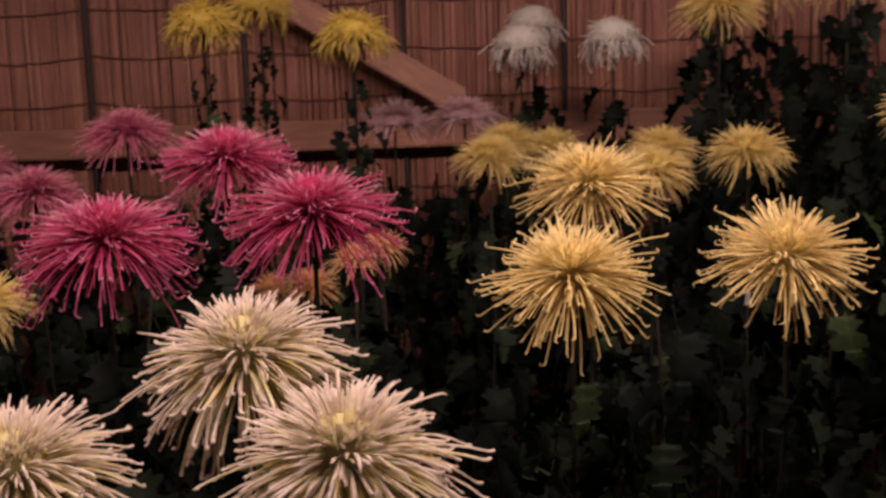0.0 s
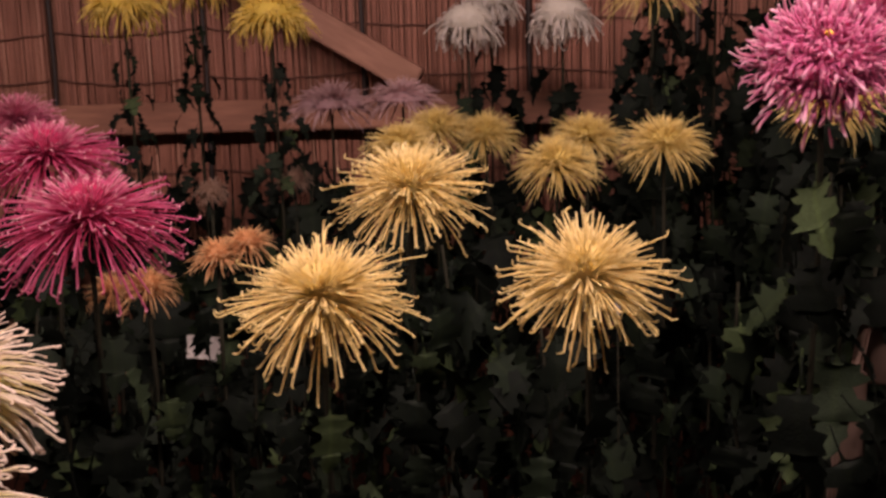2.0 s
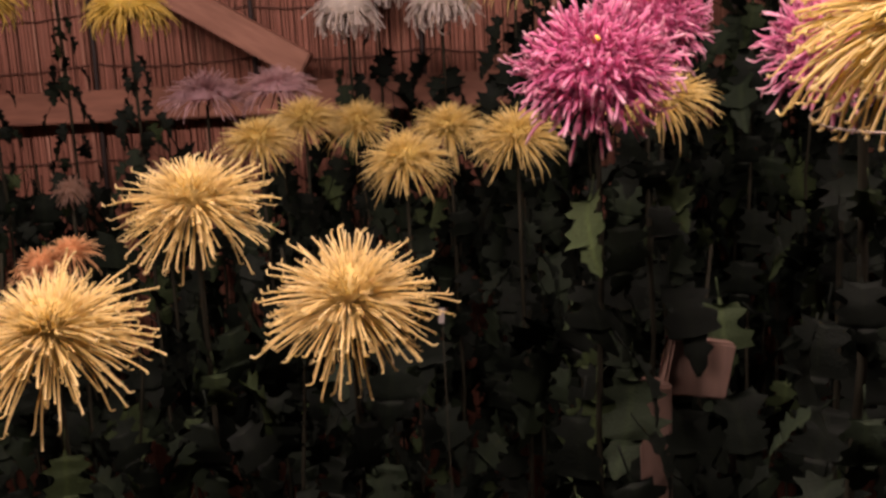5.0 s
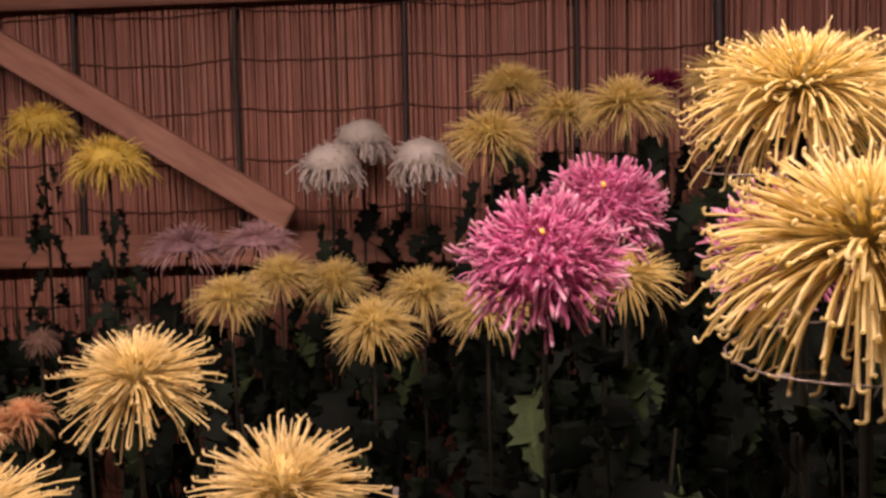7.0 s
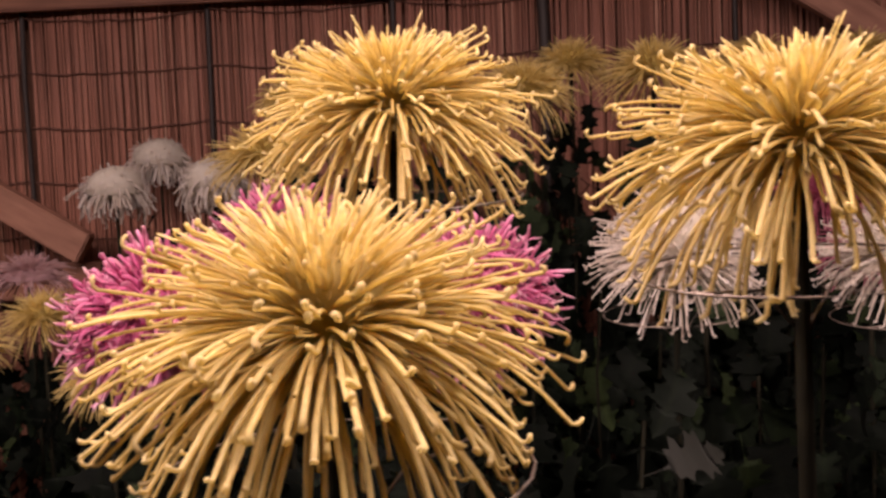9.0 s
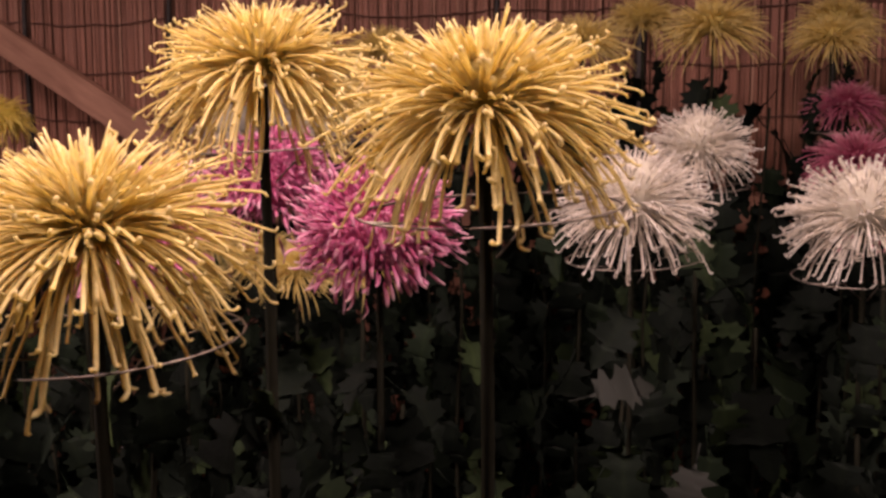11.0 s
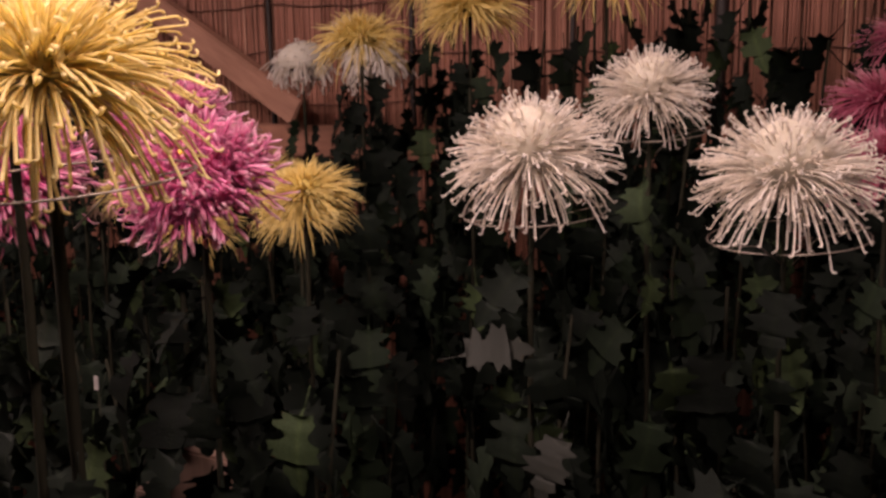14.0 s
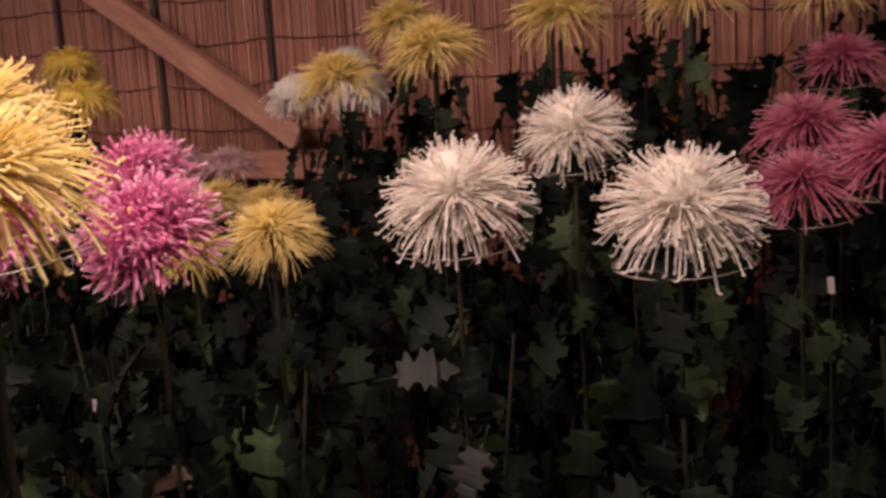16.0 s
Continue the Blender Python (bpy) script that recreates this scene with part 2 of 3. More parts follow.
# ---- chrysanthemum blooms ----
STYLE = {
    "yellow_tube": dict(bead=0.68, core=(0.32, 0.33), n=290, crown=640, rad=0.00100, hook=0.65, droop=(16, 58), flat=1.30, jit=8, low=-0.50, top=0.56, short=0.12, sparse=0.25, sides=5),
    "yellow_spider": dict(core=(0.30, 0.31), n=270, crown=620, rad=0.00080, hook=0.6, droop=(8, 38), flat=1.40, jit=16, low=-0.52, top=0.56, short=0.36, sparse=0.5, sides=5),
    "yellow_fine": dict(core=(0.34, 0.26), n=330, crown=420, rad=0.00098, hook=0.15, droop=(20, 62), flat=1.2, jit=14, low=-0.34, top=0.52, short=0.34, sparse=0.45, sides=4),
    "lemon": dict(core=(0.60, 0.34), n=300, crown=420, rad=0.0014, hook=0.1, droop=(75, 128), flat=1.3, jit=10, low=-0.02, top=0.70, short=0.35, sparse=0.2, sides=4),
    "magenta": dict(core=(0.30, 0.30), n=290, crown=640, rad=0.00080, hook=0.6, droop=(8, 44), flat=1.15, jit=9, low=-0.42, top=0.37, short=0.25, sparse=0.35, sides=5),
    "cream": dict(core=(0.34, 0.30), n=290, crown=640, rad=0.00106, hook=0.25, droop=(20, 68), flat=1.55, jit=8, low=-0.55, top=0.50, short=0.15, sparse=0.15, sides=5),
    "white": dict(core=(0.44, 0.50), bead=1.0, n=295, crown=900, rad=0.00082, hook=0.9, droop=(20, 66), flat=1.15, jit=10, low=-0.44, top=0.74, short=0.14, sparse=0.95, sides=5),
    "white_far": dict(core=(0.64, 0.46), n=300, crown=420, rad=0.0017, hook=0.3, droop=(88, 150), flat=1.3, jit=14, low=0.0, top=0.70, short=0.42, sparse=0.3, sides=4),
    "pink": dict(pom=True, core=(0.56, 0.28), n=300, crown=1500, rad=0.00110, hook=0.10, droop=(60, 98), flat=1.9, jit=30, low=-0.16, top=0.50, short=0.5, sparse=0.0, sides=4),
    "pale_mauve": dict(core=(0.60, 0.18), n=330, crown=200, rad=0.0012, hook=0.1, droop=(30, 76), flat=1.3, jit=10, low=0.00, top=0.50, short=0.3, sparse=0.2, sides=4),
    "dusky_pink": dict(core=(0.26, 0.18), n=300, crown=360, rad=0.0010, hook=0.4, droop=(10, 52), flat=1.2, jit=10, low=-0.40, top=0.50, short=0.25, sparse=0.4, sides=4),
    "peach": dict(core=(0.36, 0.26), n=170, crown=160, rad=0.0013, hook=0.2, droop=(20, 66), flat=1.4, jit=16, low=-0.35, top=0.52, short=0.4, sparse=0.4, sides=4),
    "spent": dict(core=(0.40, 0.30), n=120, crown=80, rad=0.0016, hook=0.1, droop=(80, 150), flat=1.6, jit=18, low=-0.10, top=0.70, short=0.4, sparse=0.3, sides=4),
    "wine": dict(core=(0.40, 0.28), n=240, crown=120, rad=0.0014, hook=0.1, droop=(20, 60), flat=1.3, jit=10, low=-0.20, top=0.55, short=0.2, sparse=0.2, sides=4),
}


def floret(rng, st, sin_e, reach):
    """One tubular floret in the x-z plane, from the receptacle outwards: the upper ones stand out straight, the lower ones hang over, and the tip curls into a bead."""
    e = math.degrees(math.asin(sin_e))
    fall = min(1.0, max(0.0, (62.0 - e) / 80.0))
    length = reach * (st["top"] + (1.10 - st["top"]) * min(1.0, (1 - sin_e) / 1.05) ** 0.8) * rng.uniform(0.90, 1.08) * (1 - st["short"] * rng.random() ** 1.5)
    droop = (st["droop"][0] + (st["droop"][1] - st["droop"][0]) * fall) * rng.uniform(0.6, 1.25)
    steps, pts, p = 7, [], np.array([0.003 * math.cos(math.radians(e)), 0.0, 0.003 * sin_e])
    wave, power, base = rng.uniform(-7, 7), 1.25, 0.0
    if st.get("pom"):
        base = 1.0 - max(0.0, sin_e)
        p = reach * rng.uniform(0.84, 1.0) * np.array([0.72 * math.cos(math.radians(e)), 0.0, 0.50 * sin_e])
        e += rng.uniform(-62, 2)
        length, droop, wave, power = reach * rng.uniform(0.15, 0.32), rng.uniform(-110, 80), rng.uniform(-40, 40), 1.5
    for i in range(steps + 1):
        pts.append(p.copy())
        s = i / steps
        a = math.radians(e - droop * s ** power + wave * math.sin(6 * s))
        p = p + length / steps * np.array([math.cos(a), 0.0, math.sin(a)])
    hook = st["hook"] * rng.uniform(0.4, 1.15)
    radii = [st["rad"] * v for v in (0.40, 0.62, 0.78, 0.9, 1.0, 1.04, 1.04, 1.02)]
    if st["hook"] > 0.2 and sin_e < st.get("bead", 0.42):
        turn = math.radians(215 * min(1.2, hook)) * (1 if rng.random() < 0.85 else -0.7)
        step = 0.0013 + 0.0007 * rng.random()
        for i in range(1, 4):
            b = a + turn * i / 3
            p = pts[-1] + step * np.array([math.cos(b), 0.0, math.sin(b)])
            pts.append(p)
        radii += [st["rad"] * v for v in (1.12, 1.30, 0.95)]
    else:
        radii[-2:] = [st["rad"] * 0.85, st["rad"] * 0.5]
    pts = np.array(pts)
    bend, kink = rng.uniform(-0.10, 0.10) * length, rng.uniform(-0.018, 0.018) * length
    line = np.linspace(0, 1, len(pts))
    pts[:, 1] += bend * line ** 2 + kink * np.sin(line * 7.0)
    v, f, along = tube(pts, radii, st["sides"], st["flat"])
    if st.get("pom"):
        along = 0.62 * along ** 1.3 + 0.38 * base
    return v, f, along


def inner_floret(rng, st, reach):
    """One of the thin young florets that close the heart of a bloom: straight, tapered, with no bead."""
    e = math.radians(rng.uniform(4, 86))
    length = reach * rng.uniform(0.30, 0.74) * (0.55 + 0.45 * st["top"] / 0.56) * (1 - 0.25 * math.sin(e))
    bow = rng.uniform(-0.10, 0.22)
    pts = [(length * s * math.cos(e - bow * s), length * 0.03 * math.sin(5 * s + bow * 40), length * s * math.sin(e - bow * s)) for s in (0.02, 0.35, 0.7, 1.0)]
    v, f, a = tube(pts, [st["rad"] * q for q in (0.5, 0.85, 0.8, 0.4)], 3, 1.25)
    return v, f, a * 0.55


LIBRARY, INNER = {}, {}


def floret_shapes(style):
    """Floret shapes of a style by elevation, for a bloom of unit reach 0.1 m: shared by all its blooms."""
    if style not in LIBRARY:
        rng, st = random.Random(style), STYLE[style]
        LIBRARY[style] = [[floret(rng, st, 0.995 + (st["low"] - 0.995) * (k + 0.5) / 16, 0.1) for _ in range(4)] for k in range(16)]
    return LIBRARY[style]


SINGLE = {}


def bloom(parent, style, radius, seed, single, m, label, lopsided=0.0):
    """A bloom head: receptacle with its florets, one mesh or each floret an object of its own."""
    rng, st = random.Random(seed), STYLE[style]
    shapes = floret_shapes(style)
    scale = radius / 0.109
    spots = []
    for i in range(st["n"]):
        u = (i + 0.5) / st["n"]
        k = min(15, max(0, int(16 * u + rng.uniform(-0.5, 0.5))))
        az = i * 137.508 + rng.uniform(-8, 8)
        if u > 0.66 and rng.random() < st["sparse"] * (0.35 + 0.65 * math.sin(math.radians(az * 2 + seed * 50)) ** 2):
            continue
        if u > 0.6:
            az += 9.0 * math.sin(math.radians(az * 7 + seed * 70)) + 6.0 * math.sin(math.radians(az * 13 + seed * 31))
        s = scale * rng.uniform(0.90, 1.06) * (1 + lopsided * math.cos(math.radians(az)) * u)
        spots.append((k, rng.randrange(4), az, rng.gauss(0, st["jit"] * 0.5), rng.gauss(0, st["jit"] * 0.5), s))
    tuft = []
    for i in range(st["crown"]):
        u = (i + 0.5) / st["crown"]
        full = i % 2 == 0
        if not full and not st.get("pom"):
            continue
        v, f, a = shapes[min(13, int(13 * u)) if full else min(7, int(7 * u ** 1.3))][rng.randrange(4)]
        q = scale * (rng.uniform(0.66, 1.0) if full else rng.uniform(0.50, 0.86))
        r = np.array((pose(0, 0, 0, rng.gauss(0, 6), rng.gauss(0, 6), i * 137.508) @ Matrix.Scale(q, 4)).to_3x3())
        tuft.append((v @ r.T, f, a * 0.7))
    if not st.get("pom"):
        if style not in INNER:
            own = random.Random(style + " inner")
            INNER[style] = [inner_floret(own, st, 0.1) for _ in range(48)]
        for i in range(int(st["crown"] * 1.3)):
            v, f, a = INNER[style][rng.randrange(48)]
            r = np.array((pose(0, 0, 0, rng.gauss(0, 5), rng.gauss(0, 5), i * 137.508) @ Matrix.Scale(scale * rng.uniform(0.85, 1.15), 4)).to_3x3())
            tuft.append((v @ r.T, f, a))
    bm = bmesh.new()
    bmesh.ops.create_icosphere(bm, subdivisions=2, radius=1.0)
    wide, tall = st["core"]
    for v in bm.verts:
        d = v.co.copy()
        grow = 1.0 + 0.16 * noise.noise(d * 9.0 + Vector((seed, 0, 0)))
        v.co = Vector((d.x * wide, d.y * wide, (d.z + 0.3) * (tall if d.z > 0 else tall * 0.35))) * 0.1 * scale * grow
    for f in bm.faces:
        f.smooth = True
    lay = bm.verts.layers.float.new("along")
    for v in bm.verts:
        v[lay] = 0.15
    head = part("bloom", bm, PETAL[style], parent, label, m)
    if style == "pink":
        eye = bmesh.new()
        bmesh.ops.create_icosphere(eye, subdivisions=2, radius=0.0042)
        for v in eye.verts:
            v.co *= 1.0 + 0.25 * noise.noise(v.co * 600)
        part("eye", eye, EYE, head, "small yellow eye", pose(0, 0, 0.047 * scale))
    if single:
        if style not in SINGLE:
            SINGLE[style] = [[mesh_from("floret", *q[:2], PETAL_SINGLE[style], q[2]) for q in row] for row in shapes]
        for k, j, az, jx, jy, s in spots:
            if k > 2:
                piece("floret", SINGLE[style][k][j], head, pose(0, 0, 0, jx, jy, az) @ Matrix.Scale(s, 4))
            else:
                v, f, a = shapes[k][j]
                tuft.append((v @ np.array((pose(0, 0, 0, jx, jy, az) @ Matrix.Scale(s, 4)).to_3x3()).T, f, a))
        v, f, a = joined(tuft)
        tagged(piece("crown", mesh_from("crown", v, f, PETAL[style], a), head, None, "dense tuft of short inner florets"), kind="stuff")
    else:
        parts = tuft
        for k, j, az, jx, jy, s in spots:
            v, f, a = shapes[k][j]
            r = np.array((pose(0, 0, 0, jx, jy, az) @ Matrix.Scale(s, 4)).to_3x3())
            parts.append((v @ r.T, f, a))
        v, f, a = joined(parts)
        tagged(piece("floret_mass", mesh_from("floret_mass", v, f, PETAL[style], a), head), kind="stuff")
    return head


def leaf_mesh(seed):
    """A lobed chrysanthemum leaf, 1 m long along x, folded at its midrib and drooping to its tip."""
    rng = random.Random(seed)
    half = [(0.0, 0.012), (0.10, 0.03), (0.13, 0.13), (0.12, 0.24), (0.21, 0.23), (0.27, 0.33), (0.33, 0.26), (0.36, 0.17), (0.41, 0.17), (0.47, 0.25),
            (0.52, 0.38), (0.60, 0.30), (0.68, 0.36), (0.69, 0.24), (0.68, 0.16), (0.75, 0.15), (0.82, 0.20), (0.86, 0.11), (0.93, 0.10), (1.0, 0.01)]
    fold, droop, twist = rng.uniform(0.12, 0.5), rng.uniform(0.2, 0.65), rng.uniform(-0.35, 0.35)
    verts, along = [], []
    for sgn in (-1, 0, 1):
        for x, w in half:
            w2 = w * rng.uniform(0.82, 1.12) * sgn
            z = abs(w2) * fold - droop * x * x + twist * w2 * x + rng.uniform(-0.015, 0.015)
            verts.append((x * (1.0 - 0.12 * droop * x) if sgn else x * (1.0 - 0.12 * droop * x) - 0.02 * (x > 0.9), w2, z))
            along.append(abs(w2) * 2.2)
    n = len(half)
    faces = [(i, i + 1, n + i + 1, n + i) for i in range(n - 1)] + [(n + i, n + i + 1, 2 * n + i + 1, 2 * n + i) for i in range(n - 1)]
    stalk, fs, al = tube([(-0.28, 0, 0.06), (-0.12, 0, 0.02), (0.02, 0, 0.0)], [0.014, 0.012, 0.009], 4)
    faces += [tuple(i + len(verts) for i in q) for q in fs]
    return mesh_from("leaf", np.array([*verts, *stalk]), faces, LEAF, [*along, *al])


LEAVES = [leaf_mesh(i) for i in range(9)]


def ring_shape(r, z):
    a = np.linspace(0, 2 * math.pi, 29)
    hoop = tube(np.stack([r * np.cos(a), r * np.sin(a), np.full(29, z)], 1), [0.0008] * 29, 4)
    return hoop


def chrysanthemum(style, x, y, z, radius, label, group="", single=False, ring=False, tilt=12, turn=0, lean=(0.0, 0.0), stem_r=0.0035, leaves=16, leaf_size=0.10, low=0.62, gap=0.09, seed=0, lopsided=0.0):
    """A staked chrysanthemum plant in the bed: stem, leaves, bloom, and the wire ring that carries its florets."""
    rng = random.Random(seed * 7 + 3)
    plant = thing("chrysanthemum", x + lean[0], y + lean[1], 0.0, label, "flower", group)
    hz = z - 0.012 * radius / 0.1
    foot = np.array([0.0, 0.0, 0.0])
    top = np.array([-lean[0], -lean[1], hz])
    pts = []
    for i in range(9):
        s = i / 8
        w = 0.008 * math.sin(3.1 * s)
        pts.append(foot + (top - foot) * np.array([s ** 1.5, s ** 1.5, s]) + np.array([w * rng.uniform(-1, 1), w * rng.uniform(-1, 1), 0]))
    pts[-1] = top
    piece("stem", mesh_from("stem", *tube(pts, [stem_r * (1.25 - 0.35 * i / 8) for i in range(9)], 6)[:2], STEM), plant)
    bloom(plant, style, radius, seed, single, pose(top[0], top[1], z, tilt, 0, 0) @ pose(0, 0, 0, 0, 0, turn), "", lopsided)
    if ring:
        k = radius / 0.1
        piece("support_ring", mesh_from("support_ring", *ring_shape(0.076 * k, -0.056 * k)[:2], WIRE), plant, pose(top[0], top[1], z, 3, -2, 0), "thin dull wire ring")
        for a in (40, 220):
            c, s = math.cos(math.radians(a)), math.sin(math.radians(a))
            piece("wire_strut", mesh_from("wire_strut", *tube([(0.076 * k * c, 0.076 * k * s, -0.056 * k), (0.03 * k * c, 0.03 * k * s, -0.062 * k), (0.004 * c, 0.004 * s, -0.085 * k)], [0.0008] * 3, 4)[:2], WIRE), plant, pose(top[0], top[1], z, 3, -2, 0))
    span = hz - gap - low
    leaves = int(leaves * 2.1)
    for i in range(leaves):
        s = (i + rng.uniform(0.1, 0.9)) / leaves
        h = low + span * s
        f = h / hz
        az = i * 137.5 + rng.uniform(-30, 30)
        size = leaf_size * rng.uniform(0.7, 1.15) * (1.0 if s < 0.8 else 0.75)
        off = 0.28 * size + rng.uniform(0.0, 0.07) * (1 - s)
        c, q = math.cos(math.radians(az)), math.sin(math.radians(az))
        m = pose(top[0] * f ** 1.5 + off * c, top[1] * f ** 1.5 + off * q, h, rng.uniform(-40, 40), rng.uniform(22, 86), az) @ Matrix.Scale(size, 4)
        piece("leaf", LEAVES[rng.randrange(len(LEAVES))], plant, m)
    return plant


# ---- ground, wall and shelter ----
WALL_Y = 2.66


def sheet(name, x0, x1, y0, y1, z, material, label, category, bumpy=0.0, cells=40):
    bm = bmesh.new()
    bmesh.ops.create_grid(bm, x_segments=cells, y_segments=cells, size=0.5)
    for v in bm.verts:
        v.co = Vector((x0 + (v.co.x + 0.5) * (x1 - x0), y0 + (v.co.y + 0.5) * (y1 - y0), z))
        v.co.z += bumpy * noise.noise(v.co * 4.0)
    me = bpy.data.meshes.new(name)
    bm.to_mesh(me)
    bm.free()
    me.materials.append(material)
    return tagged(new(name, me), label, category, kind="structure")


sheet("ground", -40, 40, -40, 40, -0.03, GRAVEL, "packed grey gravel path in front of the flower bed", "ground")
sheet("flower_bed", -2.2, 3.6, 0.36, WALL_Y, 0.0, SOIL, "dark bare soil of the flower bed", "soil", 0.012, 60)


def slab(name, sx, sy, sz, x, y, z, material, label, category):
    me = bpy.data.meshes.new(name)
    bm = box_bm(sx, sy, sz, 0.0)
    bm.to_mesh(me)
    bm.free()
    me.materials.append(material)
    ob = new(name, me)
    ob.location = (x, y, z)
    return tagged(ob, label, category, kind="structure")


slab("wall_north", 5.8, 0.04, 2.72, 0.7, WALL_Y + 0.075, 1.33, BOARD, "dark board wall behind the reed screens", "wall")
slab("wall_west", 0.04, 2.4, 2.72, -2.2, 1.5, 1.33, BOARD, "dark board end wall of the shelter", "wall")
slab("wall_east", 0.04, 2.4, 2.72, 3.6, 1.5, 1.33, BOARD, "dark board end wall of the shelter", "wall")
slab("ceiling", 5.9, 2.9, 0.04, 0.7, 1.3, 2.72, BOARD, "dark board roof over the flower bed", "roof")

SEAMS = [-1.80, -1.38, -0.96, -0.54, -0.118, 0.310, 0.728, 1.062, 1.48, 1.90, 2.32, 2.74, 3.16]
ROWS = [0.10 + 0.1235 * k for k in range(20)]


def reed_screen(x0, x1, seed):
    """A hanging mat of upright reeds, tied with dark cords."""
    rng = random.Random(seed)
    screen = thing("reed_screen", (x0 + x1) / 2, WALL_Y, 0.0, "upright brown reed screen tied with dark cords", "screen", "reed screens along the wall", "structure")
    shapes, x, h = [], x0 - (x0 + x1) / 2 + 0.012, (x1 - x0) / 2 - 0.012
    while x < h:
        r = rng.uniform(0.0015, 0.0030)
        y = rng.uniform(-0.0014, 0.0014) + 0.008 * math.sin(9 * x + seed)
        lean = rng.uniform(-0.006, 0.006)
        z1 = 2.42 + rng.uniform(-0.04, 0.04)
        shapes.append(tube([(x, y, 0.02), (x + lean * 0.5, y + rng.uniform(-0.0016, 0.0016), z1 * 0.35), (x + lean, y + rng.uniform(-0.0016, 0.0016), z1 * 0.7), (x + lean * 0.6, y, z1)], [r, r, r * 0.95, r * 0.8], 5))
        x += r * 2 * rng.uniform(0.66, 0.96)
        if rng.random() < 0.035:
            x += rng.uniform(0.001, 0.003)
    v, f, a = joined(shapes)
    tagged(piece("reeds", mesh_from("reeds", v, f, REED), screen), kind="stuff")
    for z in ROWS:
        if z > 2.4:
            continue
        xs = np.linspace(-h - 0.006, h + 0.006, 14)
        sag = rng.uniform(0.004, 0.016)
        pts = [(q, -0.009 + 0.008 * math.sin(9 * q + seed), z - sag * (1 - (q / h) ** 2) + rng.uniform(-0.0025, 0.0025)) for q in xs]
        piece("tie_cord", mesh_from("tie_cord", *tube(pts, [0.0016] * 14, 5)[:2], CORD), screen)
    return screen


for i, (a, b) in enumerate(zip(SEAMS, SEAMS[1:])):
    reed_screen(a, b, i + 1)
for i, x in enumerate(SEAMS):
    wide = 0.0065 if i not in (7,) else 0.014
    pts = [(0.004 * math.sin(2.3 * k + i), 0, 0.3 * k) for k in range(9)]
    ob = tagged(new("bamboo_pole", mesh_from("bamboo_pole", *tube(pts, [wide * (1.0 if k % 2 else 1.06) for k in range(9)], 8)[:2], POLE)), "thin blackened bamboo pole at the seam of two reed screens", "pole", "poles between the screens", "structure")
    ob.location = (x, WALL_Y - 0.006, 0.0)

timber("rail_lower", -2.18, 1.345, 3.58, 1.375, WALL_Y - 0.045, 0.080, 0.035, RAIL_TIMBER, "reddish brown wooden rail across the reed screens", "rail")
timber("rail_upper", -2.18, 1.985, 3.58, 1.975, WALL_Y - 0.035, 0.035, 0.03, DARK_TIMBER, "narrow dark wooden batten across the reed screens", "rail")
timber("brace_1", 0.035, 1.430, -1.30, 2.240, WALL_Y - 0.10, 0.070, 0.04, TIMBER, "pale planed wooden brace running up across the screens", "brace")
timber("brace_2", 2.45, 1.40, 1.10, 2.24, WALL_Y - 0.10, 0.070, 0.04, TIMBER, "pale planed wooden brace running up across the screens", "brace")

# ---- lamps ----
for x, y, power in LAMPS:
    lamp = thing("strip_lamp", x, y, LAMP_Z, "warm white strip lamp under the shelter roof", "lamp", "lamps under the roof")
    part("housing", box_bm(0.92, 0.09, 0.05, 0.006, pose(0, 0, 0.09)), LAMP_SKIN, lamp)
    part("diffuser", box_bm(0.88, 0.07, 0.04, 0.010, pose(0, 0, 0.045)), GLOW, lamp)
    part("bracket", box_bm(0.03, 0.03, 0.10, 0.002, pose(0, 0, 0.164)), LAMP_SKIN, lamp)
    light = bpy.data.lights.new("strip_light", "AREA")
    light.shape, light.size, light.size_y = "RECTANGLE", 0.88, 0.07
    light.energy, light.color = power, LAMP_COLOUR
    ob = new("strip_light", light)
    ob.matrix_basis = pose(x, y, LAMP_Z + 0.018)

# ---- the plants ----
SHOW = dict(group="front row of giant yellow blooms", single=True, ring=True, stem_r=0.0046, leaves=16, leaf_size=0.078, gap=0.20)
YELLOW_GIANT = "giant yellow chrysanthemum with hooked tubular florets on a wire ring"
chrysanthemum("yellow_tube", 0.902, 0.930, 1.615, 0.104, YELLOW_GIANT, seed=1, tilt=10, **SHOW)
chrysanthemum("yellow_tube", 0.894, 0.699, 1.510, 0.112, YELLOW_GIANT, seed=2, tilt=12, **SHOW)
chrysanthemum("yellow_tube", 1.113, 0.778, 1.582, 0.106, YELLOW_GIANT, seed=3, tilt=8, **SHOW)

SPIDER = dict(group="yellow spider blooms", single=True, leaves=18)
YELLOW_SPIDER = "golden yellow spider chrysanthemum with loose drooping florets"
chrysanthemum("yellow_spider", 0.218, 1.190, 1.324, 0.108, YELLOW_SPIDER, seed=4, tilt=14, **SPIDER)
chrysanthemum("yellow_spider", 0.169, 0.911, 1.249, 0.106, YELLOW_SPIDER, seed=5, tilt=16, **SPIDER)
chrysanthemum("yellow_spider", 0.430, 1.034, 1.245, 0.108, YELLOW_SPIDER, seed=6, tilt=24, **SPIDER)

